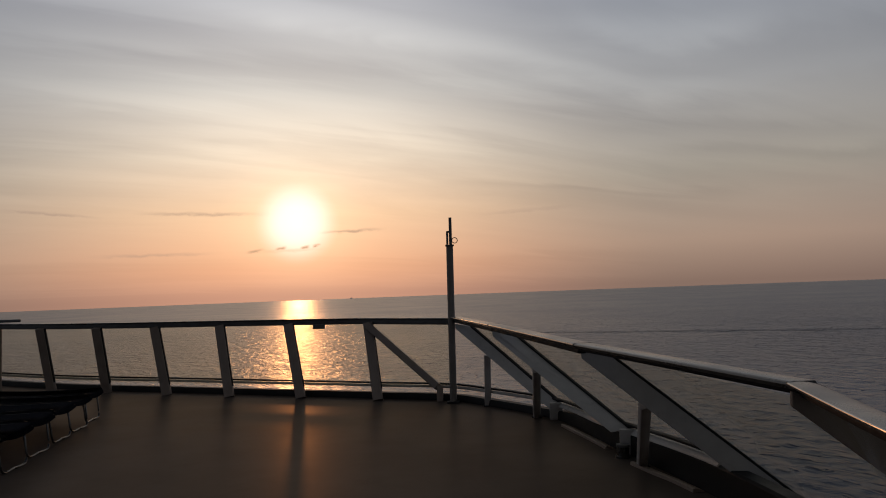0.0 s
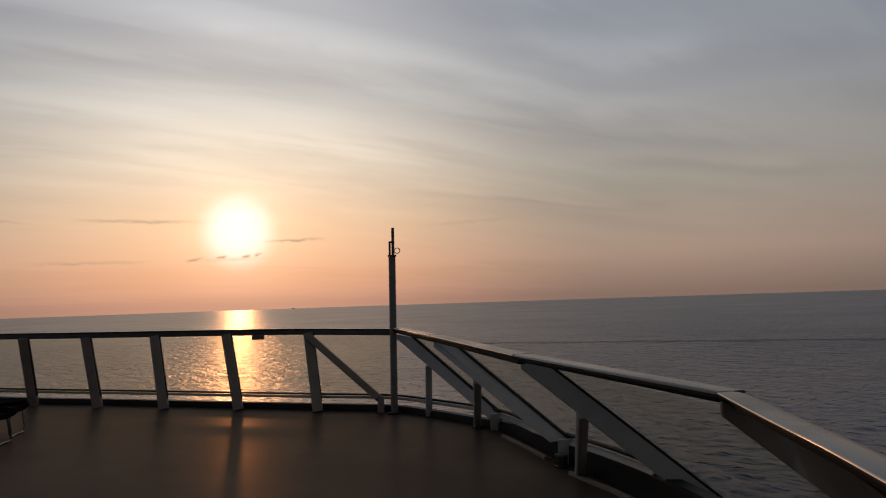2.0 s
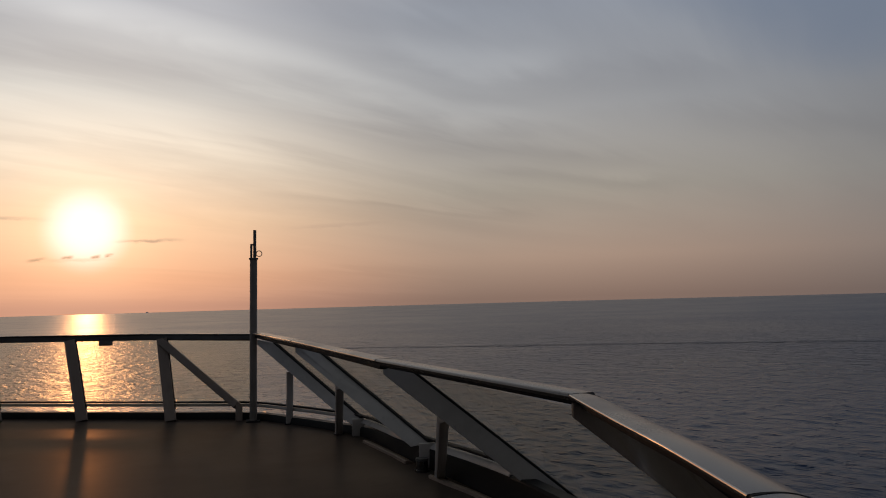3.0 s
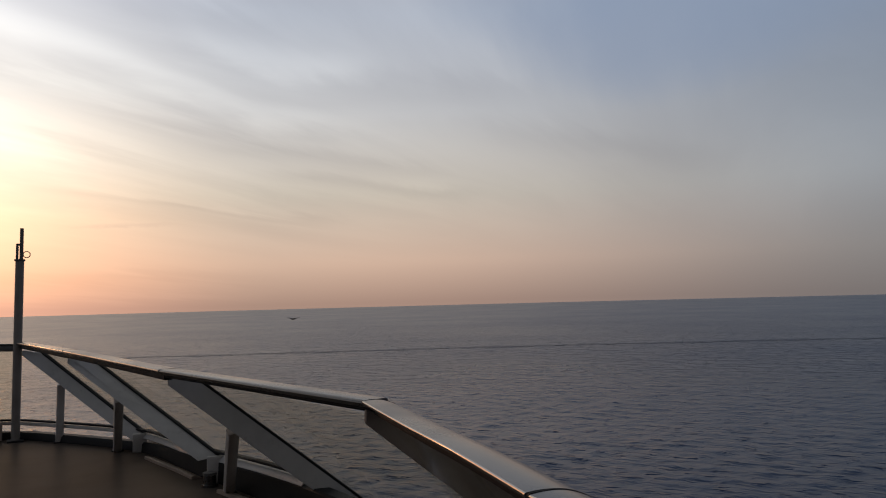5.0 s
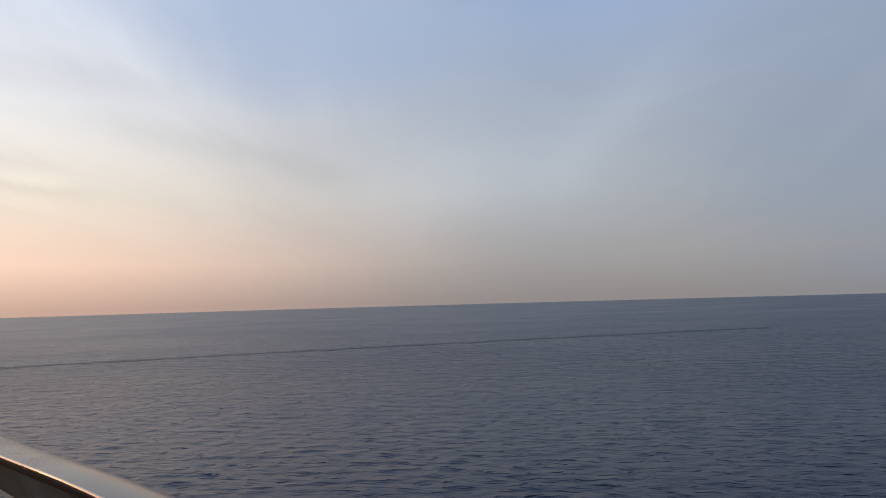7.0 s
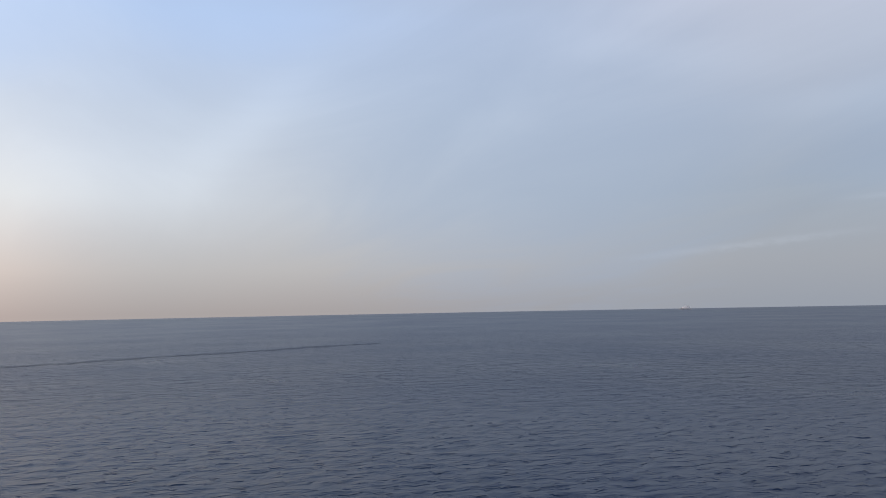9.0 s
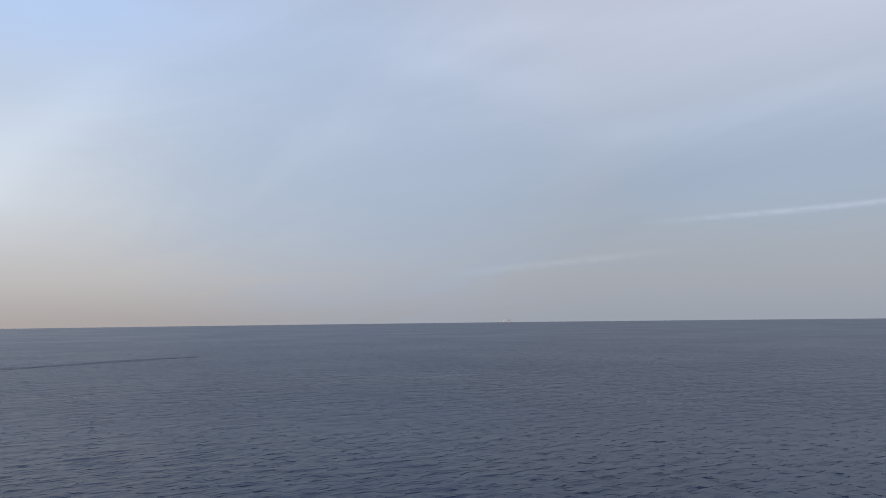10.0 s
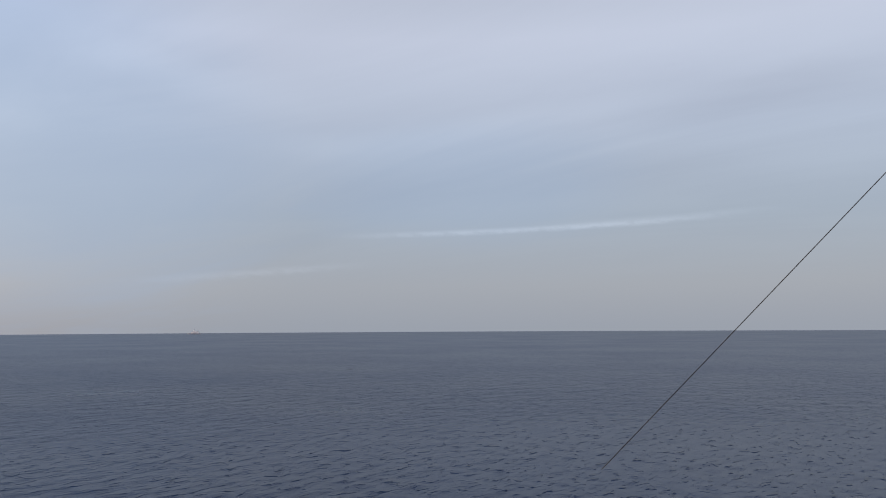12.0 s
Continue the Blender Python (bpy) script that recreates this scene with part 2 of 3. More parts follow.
def water_material(name="sea_water", smooth=0.0, rougher=1.0):
    m = bpy.data.materials.new(name)
    m.use_nodes = True
    n = Nodes(m.node_tree)
    p = n.add("ShaderNodeTexCoord").outputs["Object"]
    turned = n.add("ShaderNodeMapping", {"Vector": p, "Rotation": (0, 0, radians(65))}).outputs[0]
    stretch = n.add("ShaderNodeMapping", {"Vector": turned, "Scale": (0.5, 1.0, 1.0)}).outputs[0]
    swell = n.noise(stretch, 0.24, 3.0, 0.55, 0.3)
    chop = n.noise(stretch, 0.7, 5.0, 0.62, 0.4)
    crest = n.math("POWER", n.span(n.noise(stretch, 0.52, 2.0, 0.5, 0.4), 0.54, 0.80), 1.5)
    far = n.vec("LENGTH", p)
    groups = n.noise(stretch, 0.12, 4.0, 0.6, 0.5)
    patch = n.noise(p, 0.006, 4.0, 0.6)
    height = n.math("MULTIPLY_ADD", crest, n.span(far, 160, 360, 1.1, 2.0), n.math("MULTIPLY_ADD", groups, n.span(far, 140, 420, 0.5, 2.6), n.math("ADD", n.math("MULTIPLY", swell, 0.7), n.math("MULTIPLY", chop, 0.38))))
    b = n.add("ShaderNodeBump", {"Strength": n.math("MULTIPLY", n.span(far, 120, 360, 0.58 * rougher, 0.72 * rougher), n.span(far, 330, 1600, 1.0, 0.28)), "Distance": 1.25, "Height": height})
    col = n.mix(n.span(patch, 0.35, 0.65), (0.004, 0.020, 0.066, 1), (0.006, 0.025, 0.079, 1))
    r = n.math("ADD", n.span(patch, 0.3, 0.7, 0.27 + smooth, 0.315 + smooth), n.math("ADD", n.span(far, 300, 1600, 0.0, 0.03), n.span(far, 140, 330, -0.075, 0.0)))
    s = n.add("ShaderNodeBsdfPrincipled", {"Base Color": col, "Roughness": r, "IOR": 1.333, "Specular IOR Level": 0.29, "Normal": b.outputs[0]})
    n.add("ShaderNodeOutputMaterial", {0: s.outputs[0]})
    return m


def deck_material():
    """A brown coating, matt from above, with a dull sheen at a low angle."""
    m = surface("deck_coating", (0.084, 0.067, 0.055), 0.6, 0, 0.16, 0.8, 0.08, 90, 0.0, stain=(0.064, 0.052, 0.044))
    n = Nodes(m.node_tree, fresh=False)
    matt = next(k for k in n.tree.nodes if k.type == "BSDF_PRINCIPLED")
    out = next(k for k in n.tree.nodes if k.type == "OUTPUT_MATERIAL")
    p = n.add("ShaderNodeTexCoord").outputs["Object"]
    worn = n.span(n.noise(p, 0.9, 5.0, 0.6), 0.3, 0.7, 0.32, 0.38)
    sheen = n.add("ShaderNodeBsdfGlossy", {0: (1.0, 0.80, 0.64, 1), 1: worn})
    graze = n.add("ShaderNodeFresnel", {0: 1.42}).outputs[0]
    both = n.add("ShaderNodeMixShader", {0: n.math("MULTIPLY", graze, 0.16), 1: matt.outputs[0], 2: sheen.outputs[0]})
    n.tree.links.new(both.outputs[0], out.inputs[0])
    return m


def glass_material():
    m = bpy.data.materials.new("tinted_glass")
    m.use_nodes = True
    n = Nodes(m.node_tree)
    p = n.add("ShaderNodeTexCoord").outputs["Object"]
    smear = n.noise(p, 1.2, 3.0, 0.5)
    tint = n.mix(n.span(smear, 0.3, 0.7), (0.955, 0.94, 0.885, 1), (0.975, 0.965, 0.92, 1))
    clear = n.add("ShaderNodeBsdfTransparent", {0: tint})
    shine = n.add("ShaderNodeBsdfGlossy", {0: (0.9, 0.9, 0.9, 1), 1: 0.06})
    facing = n.add("ShaderNodeLayerWeight", {0: 0.5}).outputs["Facing"]
    f = n.math("MULTIPLY_ADD", n.math("POWER", facing, 5.0), 0.9, 0.04)
    a = n.add("ShaderNodeMixShader", {0: n.math("MULTIPLY", f, 0.4), 1: clear.outputs[0], 2: shine.outputs[0]})
    n.add("ShaderNodeOutputMaterial", {0: a.outputs[0]})
    return m


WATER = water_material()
WAKE = water_material("old_wake_water", 0.06, 1.5)
GLASS = glass_material()
DECK = deck_material()
PAINT = surface("grey_white_paint", (0.50, 0.458, 0.42), 0.45, 0, 0.12, 2.5, 0.06, 70, 0.35, stain=(0.28, 0.25, 0.22))
# Darker and browner than PAINT; on the nearest strut it carries its shade.
TAUPE = surface("taupe_paint_and_strut_shade", (0.30, 0.228, 0.178), 0.45, 0, 0.12, 2.5, 0.06, 70, 0.35, stain=(0.25, 0.21, 0.18))
CAP = surface("satin_rail_metal", (0.135, 0.126, 0.120), 0.29, 0.1, 0.10, 1.2, 0.005, 120, 0.5, stain=(0.18, 0.165, 0.155))
GLINT_METAL = surface("glint_edge_metal", (0.42, 0.39, 0.36), 0.16, 1.0, 0.06, 2.0, 0.0, 60)
# rubber strips, and rail channels whose black is the shade under the cap
GASKET = surface("black_rubber_and_shade", (0.015, 0.015, 0.016), 0.65, 0, 0.3, 8, 0.1, 90, 0.12)
KERB = surface("dark_kerb_paint", (0.022, 0.020, 0.019), 0.6, 0, 0.3, 3, 0.15, 60, 0.15)
STEEL = surface("dull_steel_tube", (0.15, 0.147, 0.145), 0.3, 1.0, 0.08, 9, 0.03, 100)
CLOTH = surface("navy_sling_cloth", (0.010, 0.011, 0.016), 0.95, 0, 0.25, 6, 0.5, 220, 0.02)
DARK = surface("dark_mast_paint", (0.10, 0.095, 0.09), 0.5, 0, 0.2, 5, 0.1, 60)
MASTPAINT = surface("weathered_mast_paint", (0.24, 0.205, 0.175), 0.5, 0, 0.15, 3, 0.08, 60, 0.3, stain=(0.17, 0.14, 0.115))
FEATHER = surface("gull_feathers", (0.06, 0.056, 0.056), 0.8, 0, 0.3, 12, 0.2, 80)
WIRE = surface("dark_wire_rope", (0.05, 0.05, 0.052), 0.65, 0, 0.3, 6, 0.2, 120, 0.1)
HULL = surface("far_ship_hull", (0.30, 0.35, 0.42), 0.5, 0, 0.15, 0.05, 0.0, 1)
HOUSE = surface("far_ship_white", (0.80, 0.86, 0.94), 0.5, 0, 0.08, 0.05, 0.0, 1)
BLOCKER = surface("dark_light_blocker", (0.05, 0.05, 0.055), 0.6, 0, 0.15, 1.0, 0.05, 40, 0.2)


# ---- builders ----
def mesh_of(name, bm, material, smooth=True):
    bmesh.ops.recalc_face_normals(bm, faces=bm.faces[:])
    me = bpy.data.meshes.new(name)
    bm.to_mesh(me)
    bm.free()
    me.materials.append(material)
    if smooth:
        for f in me.polygons:
            f.use_smooth = True
        me.set_sharp_from_angle(angle=radians(35))
    return me


def part(name, bm, material, parent=None, label=""):
    ob = new(name, mesh_of(name, bm, material))
    ob.parent = parent
    return tagged(ob, label)


def thing(name, at=(0, 0, 0), turn=0.0, **tags):
    ob = new(name)
    ob.matrix_basis = pose(*at, 0, 0, turn)
    return tagged(ob, **tags)


def sweep(bm, path, profile, ups=None, closed_ends=True):
    """Draws a profile (pairs of across and up) along a path of points."""
    path = [Vector(p) for p in path]
    rings = []
    for i, p in enumerate(path):
        a = (p - path[i - 1]).normalized() if i else None
        b = (path[i + 1] - p).normalized() if i + 1 < len(path) else None
        t = ((a or b) + (b or a)).normalized()
        upv = Vector(ups[i]) if ups else Vector((0, 0, 1))
        side = t.cross(upv).normalized()
        top = side.cross(t).normalized()
        k = 1.0 if not (a and b) else 1 / max(0.5, math.sqrt((1 + a.dot(b)) / 2))
        rings.append([bm.verts.new(p + side * (u * k) + top * v) for u, v in profile])
    m = len(profile)
    for r, s in zip(rings, rings[1:]):
        for j in range(m):
            bm.faces.new((r[j], r[(j + 1) % m], s[(j + 1) % m], s[j]))
    if closed_ends:
        bm.faces.new(rings[0][::-1])
        bm.faces.new(rings[-1])
    return bm


def round_profile(w, h, r, steps=4, drop=0.0):
    """A rounded bar: w across, h high, its top at -drop."""
    pts = []
    for cx, cy, a0 in ((w / 2 - r, -r, 0), (-w / 2 + r, -r, 90), (-w / 2 + r, -h + r, 180), (w / 2 - r, -h + r, 270)):
        for i in range(steps + 1):
            a = radians(a0 + 90 * i / steps)
            pts.append((cx + r * math.cos(a), cy + r * math.sin(a) - drop))
    return pts


def tube(bm, path, r, sides=10):
    return sweep(bm, path, [(r * math.cos(2 * math.pi * i / sides), r * math.sin(2 * math.pi * i / sides)) for i in range(sides)],
                 ups=[(0, 0, 1) if abs((Vector(path[min(i + 1, len(path) - 1)]) - Vector(path[max(i - 1, 0)])).normalized().z) < 0.95 else (0, 1, 0) for i in range(len(path))])


def block(bm, size, at=(0, 0, 0), bevel=0.004):
    made = bmesh.ops.create_cube(bm, size=1.0, matrix=Matrix.LocRotScale(at, None, size))
    if bevel:
        edges = list({e for v in made["verts"] for e in v.link_edges})
        bmesh.ops.bevel(bm, geom=edges, offset=bevel, segments=2, affect="EDGES", profile=0.5)
    return bm


def plate(bm, outline, thick, across):
    """A flat plate from an outline of points, thick along the vector across."""
    n = Vector(across).normalized() * (thick / 2)
    a = [bm.verts.new(Vector(p) + n) for p in outline]
    b = [bm.verts.new(Vector(p) - n) for p in outline]
    bm.faces.new(a)
    bm.faces.new(b[::-1])
    for i in range(len(a)):
        j = (i + 1) % len(a)
        bm.faces.new((a[i], b[i], b[j], a[j]))
    bmesh.ops.bevel(bm, geom=bm.edges[:], offset=0.004, segments=1, affect="EDGES")
    return bm


def smooth_line(points, steps=6):
    """A Catmull-Rom curve through a few points."""
    pts = [Vector(p) for p in points]
    pts = [pts[0] * 2 - pts[1]] + pts + [pts[-1] * 2 - pts[-2]]
    out = []
    for i in range(1, len(pts) - 2):
        p0, p1, p2, p3 = pts[i - 1:i + 3]
        for s in range(steps):
            t = s / steps
            out.append(0.5 * (2 * p1 + (p2 - p0) * t + (2 * p0 - 5 * p1 + 4 * p2 - p3) * t * t + (3 * p1 - p0 - 3 * p2 + p3) * t ** 3))
    return out + [pts[-2]]


# ---- the sea ----
def build_sea():
    fine = np.radians(np.arange(-34, 152, 0.22))
    coarse = np.radians(np.arange(152, 326, 3.0))
    az = np.concatenate([fine, coarse])
    r = [0.4, 20.0, 50.0, 80.0]
    while r[-1] < 4890:
        r.append(r[-1] * 1.0068)
    r[-1] = 4900.0
    r = np.array(r)
    A, D = np.meshgrid(az, r)
    X, Y = np.sin(A) * D, np.cos(A) * D
    Z = np.zeros_like(X)
    rng = np.random.default_rng(7)
    for k in range(44):
        wave = 2.2 * 1.03 ** k
        way = radians(62) + rng.normal(0, 0.75)
        amp = 0.0048 * wave ** 0.8 * rng.uniform(0.5, 1.3)
        seen = np.clip((wave / (D * 0.0065) - 2.0) / 3.0, 0, 1)
        Z += amp * seen * np.sin(2 * math.pi / wave * (X * math.sin(way) + Y * math.cos(way)) + rng.uniform(0, 6.28))
    Z *= np.clip((620 - D) / 480, 0, 1)
    far_swell = np.zeros_like(X)
    for k in range(36):
        wave = 5.0 * 1.037 ** k
        way = radians(40) + rng.normal(0, 0.7)
        seen = np.clip((wave / (D * 0.0068) - 2.0) / 2.0, 0, 1)
        far_swell += 0.0075 * wave / (2 * math.pi) * rng.uniform(0.6, 1.3) * seen * np.sin(2 * math.pi / wave * (X * math.sin(way) + Y * math.cos(way)) + rng.uniform(0, 6.28))
    Z += far_swell * np.clip((D - 120) / 220, 0.2, 1) * np.clip((1500 - D) / 900, 0, 1)
    nr, na = X.shape
    verts = np.stack([X, Y, Z], -1).reshape(-1, 3)
    i = np.arange(nr - 1)[:, None] * na
    j = np.arange(na)[None, :]
    j2 = (j + 1) % na
    quads = np.stack([i + j, i + na + j, i + na + j2, i + j2], -1).reshape(-1, 4)
    me = bpy.data.meshes.new("water")
    me.vertices.add(len(verts))
    me.vertices.foreach_set("co", verts.ravel())
    me.loops.add(quads.size)
    me.loops.foreach_set("vertex_index", quads.ravel().astype(np.int32))
    me.polygons.add(len(quads))
    me.polygons.foreach_set("loop_start", np.arange(0, quads.size, 4, dtype=np.int32))
    me.update(calc_edges=True)
    me.validate()
    me.polygons.foreach_set("use_smooth", np.ones(len(me.polygons), dtype=bool))
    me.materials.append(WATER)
    ob = new("water", me)
    ob.matrix_basis = Matrix.Translation(EYE) @ HEEL @ pose(0, 0, -SEA_BELOW)
    tagged(ob, "calm grey-blue evening sea with small ripples", "sea", kind="structure")


build_sea()
SEA = Matrix.Translation(EYE) @ HEEL @ pose(0, 0, -SEA_BELOW)

# ---- the deck's edge, rail and struts ----
RAIL_H = 1.16
KINK, MAST = Vector((-1.37, 11.72, RAIL_H)), Vector((0.085, 10.62, 0))
BACK_RAIL = smooth_line([(-13.2, 16.6, RAIL_H), (-7.65, 13.27, RAIL_H), (-5.37, 12.40, RAIL_H), (-3.46, 12.09, RAIL_H), tuple(KINK)], 5)
CORNER = Vector((0.12, 10.72, RAIL_H))
SIDE = [CORNER + Vector((0, 0, 0.022)), Vector((0.512, 8.12, RAIL_H + 0.020)), Vector((0.942, 5.31, RAIL_H + 0.002)), Vector((1.452, 3.14, RAIL_H - 0.016))]
NEAR = smooth_line([(1.459, 3.13, RAIL_H - 0.016), (1.293, 2.38, RAIL_H - 0.006), (1.193, 1.88, RAIL_H - 0.001), (1.078, 1.365, RAIL_H)], 3)
NEXT = smooth_line([(1.078, 1.359, RAIL_H), (0.98, 0.6, RAIL_H), (0.93, -0.6, RAIL_H), (0.93, -5.4, RAIL_H)], 4)
# the kerb's line on the deck, with its height
EDGE = [(-13.5, 17.4, .09), (-8.1, 14.1, .09), (-5.86, 13.02, .09), (-4.54, 12.54, .09), (-2.24, 11.67, .09), (-1.0, 11.2, .09), (0.0, 10.82, .09),
        (0.51, 10.26, .09), (1.08, 9.44, .09), (1.37, 8.76, .12), (1.59, 7.44, .18), (1.81, 6.36, .22), (1.97, 5.34, .24), (2.06, 4.1, .24), (2.0, 2.6, .24),
        (1.7, 1.0, .24), (1.5, -0.5, .24), (1.45, -6.0, .24)]
EDGE_LINE = smooth_line(EDGE, 5)


def build_deck():
    bm = bmesh.new()
    ring = [(p.x, p.y) for p in EDGE_LINE] + [(-13.5, -6.0)]
    top = [bm.verts.new((x, y, 0.0)) for x, y in ring]
    low = [bm.verts.new((x, y, -0.25)) for x, y in ring]
    bm.faces.new(top)
    bm.faces.new(low[::-1])
    for i in range(len(ring)):
        j = (i + 1) % len(ring)
        bm.faces.new((top[i], low[i], low[j], top[j]))
    tagged(part("floor", bm, DECK), "brown coated ship deck with a dull sheen", "deck", kind="structure")
    bm = bmesh.new()
    rings = []
    for i, p in enumerate(EDGE_LINE):
        t = (EDGE_LINE[min(i + 1, len(EDGE_LINE) - 1)] - EDGE_LINE[max(i - 1, 0)])
        s = Vector((-t.y, t.x, 0)).normalized()      # outboard
        h = p.z
        q = Vector((p.x, p.y, 0))
        rings.append([bm.verts.new(q + s * u + Vector((0, 0, v))) for u, v in ((-0.004, 0.003), (0.0, h - 0.02), (0.015, h), (0.12, h), (0.13, h - 0.02), (0.13, -0.3), (0.02, -0.3), (0.02, 0.003))])
    for a, b in zip(rings, rings[1:]):
        for j in range(8):
            bm.faces.new((a[j], a[(j + 1) % 8], b[(j + 1) % 8], b[j]))
    tagged(part("kerb", bm, KERB), "dark painted kerb round the deck's edge", "kerb", kind="structure")
    bm = bmesh.new()
    out = [(p.x, p.y) for p in EDGE_LINE] + [(-13.5, -6.0)]
    top = [bm.verts.new((x, y, -0.3)) for x, y in out]
    low = [bm.verts.new((x, y, -SEA_BELOW)) for x, y in out]
    for i in range(len(out)):
        j = (i + 1) % len(out)
        bm.faces.new((top[i], low[i], low[j], top[j]))
    bm.faces.new(top)
    tagged(part("wall_hull", bm, PAINT), "grey-white steel side of the ship below the deck", "hull", kind="structure")
    # an unseen dark wall, added behind to close the place and block light
    bm = bmesh.new()
    block(bm, (14.2, 0.3, 11.0), (-6.6, -5.6, 5.5), 0.02)
    tagged(part("wall_aft_blocker", bm, BLOCKER), "unseen dark wall added behind the deck to block light", "wall", kind="structure")


build_deck()


def side_frame(a, b):
    t = (b - a).normalized()
    return t, Vector((-t.y, t.x, 0)) * -1


def cap_profile(w, h=0.019, r=0.007, cut=0.036):
    """A flat top with small rounds, undercut below."""
    pts = []
    for side, first in ((1, 0), (-1, 90)):
        for i in range(5):
            a = radians(first + 90 * i / 4)
            pts.append((side * (w / 2 - r) + r * math.cos(a), -r + r * math.sin(a)))
    return pts + [(-w / 2 + cut, -h), (w / 2 - cut, -h)]


def crown_profile(w, r=0.0055, steps=8):
    """A top that is crowned towards its inner side, with a tight inner edge and an undercut."""
    a = w / 2
    pts = [(a - 0.004, -0.018), (a - 0.001, -0.015), (a, -0.011), (a - 0.0012, -0.007), (a - 0.004, -0.004)]
    for i in range(1, steps + 1):
        u = (a - 0.004) + (-2 * a + 0.008) * i / steps
        pts.append((u, -0.004 * max(0.0, (u - 0.02) / (a - 0.024)) ** 2 - 0.026 * max(0.0, (0.02 - u) / (a + 0.02)) ** 2))
    return pts + [(-a, -0.030), (-a + 0.01, -0.034), (-a + 0.04, -0.026), (a - 0.04, -0.024)]


def rail_bar(name, path, parent, w=0.13, under=0.066, label="", h=0.019, r=0.007, cut=0.036, crown=False, channel=None):
    """A flat cap with a small round at its edges, on a narrower channel darkened as shade."""
    bar = part(name, sweep(bmesh.new(), path, crown_profile(w) if crown else cap_profile(w, h, r, cut)), CAP, parent, label)
    part("rail_channel", sweep(bmesh.new(), path, round_profile(w * 0.40, under, 0.006, 2, h - 0.0005)), channel or GASKET, bar, "channel under the handrail, coloured dark as its shade")
    a, b = Vector(path[0]), Vector(path[1])
    t = (b - a).normalized()
    part("seam", sweep(bmesh.new(), [a - t * 0.002 + Vector((0, 0, 0.0012)), a + t * 0.006 + Vector((0, 0, 0.0012))], crown_profile(w + 0.003) if crown else cap_profile(w + 0.003, h + 0.001, r, cut)), GASKET, bar, "dark joint between two lengths")
    return bar


def build_back_railing():
    rail = thing("railing", label="grey-white ship railing with raked posts and tinted glass panes", category="railing")
    rail_bar("handrail", BACK_RAIL + [(KINK * 2 + CORNER) / 3, (KINK + CORNER * 2) / 3, CORNER], rail, under=0.076, channel=DARK, label="rounded satin metal handrail")
    base = [p for p in EDGE_LINE if p.y > 1.5]
    low = [Vector((p.x, p.y, 0)) + Vector((0.03, 0.045, max(0.205, p.z + 0.045))) for p in base]
    aft = [p for p in low if p.y > 9.2]
    side = [p for p in low if 5.6 < p.y < 9.5]
    part("lower_rail", sweep(bmesh.new(), aft, round_profile(0.05, 0.036, 0.008, 2)), PAINT, rail)
    part("coaming_strip", sweep(bmesh.new(), side, [(-0.03, -0.012), (0.004, -0.012), (0.034, -0.045), (0.038, -0.055), (0.03, -0.062), (-0.03, -0.062)]), PAINT, rail, "grey-white coaming strip")
    part("gasket", sweep(bmesh.new(), [p + Vector((0, 0, 0.02)) for p in low if p.y > 5.6], round_profile(0.056, 0.024, 0.006, 2, -0.014)), GASKET, rail, "black rubber glazing strip")
    tops = [(-9.3, 14.12), (-6.77, 12.77), (-5.67, 12.41), (-4.67, 12.26), (-3.57, 12.06), (-2.44, 11.83), (-1.18, 11.52)]
    feet = [(-9.5, 14.7), (-6.74, 13.10), (-5.64, 12.74), (-4.46, 12.22), (-3.35, 11.80), (-2.19, 11.46), (-1.00, 11.00)]
    panes = []
    for (x, y), (u, v) in zip(tops, feet):
        a, b = Vector((x, y, 1.078)), Vector((u, v, 0.0))
        bm = sweep(bmesh.new(), [a + Vector((0.016, 0, 0)), b + Vector((0.012, 0, 0))], round_profile(0.14, 0.10, 0.012, 2, -0.05), ups=[(0, -1, 0)] * 2)
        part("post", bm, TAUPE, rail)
        bm = sweep(bmesh.new(), [a + Vector((0.090, 0, 0)), a.lerp(b, 0.85) + Vector((0.088, 0, 0))], round_profile(0.010, 0.06, 0.004, 1, -0.03), ups=[(0, -1, 0)] * 2)
        part("gasket", bm, GASKET, rail)
        panes.append((a + Vector((0, 0.05, 0)), a.lerp(b, 0.83) + Vector((0, 0.05, 0))))
    panes.append((CORNER + Vector((0, 0, -0.07)), Vector((0.03, 10.86, 0.2))))
    for (a, b), (c, d) in zip(panes, panes[1:]):
        bm = plate(bmesh.new(), [a, b, d, c], 0.012, (b - a).cross(c - a))
        part("glass_pane", bm, GLASS, rail, "tinted glass pane")
    # the brace that starts at the bend and lands on the kerb
    a, b = Vector((-1.17, 11.46, 1.06)), Vector((-0.13, 10.80, 0.20))
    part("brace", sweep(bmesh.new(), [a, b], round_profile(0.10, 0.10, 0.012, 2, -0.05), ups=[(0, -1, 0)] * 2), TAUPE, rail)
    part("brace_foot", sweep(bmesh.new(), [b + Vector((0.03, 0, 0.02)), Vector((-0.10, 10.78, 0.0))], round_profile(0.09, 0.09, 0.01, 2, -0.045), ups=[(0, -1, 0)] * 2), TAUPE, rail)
    bm = bmesh.new()
    block(bm, (0.175, 0.09, 0.075), (-1.95, 11.80, 1.04), 0.008)
    part("junction_box", bm, DARK, rail, "small dark box under the handrail")


build_back_railing()


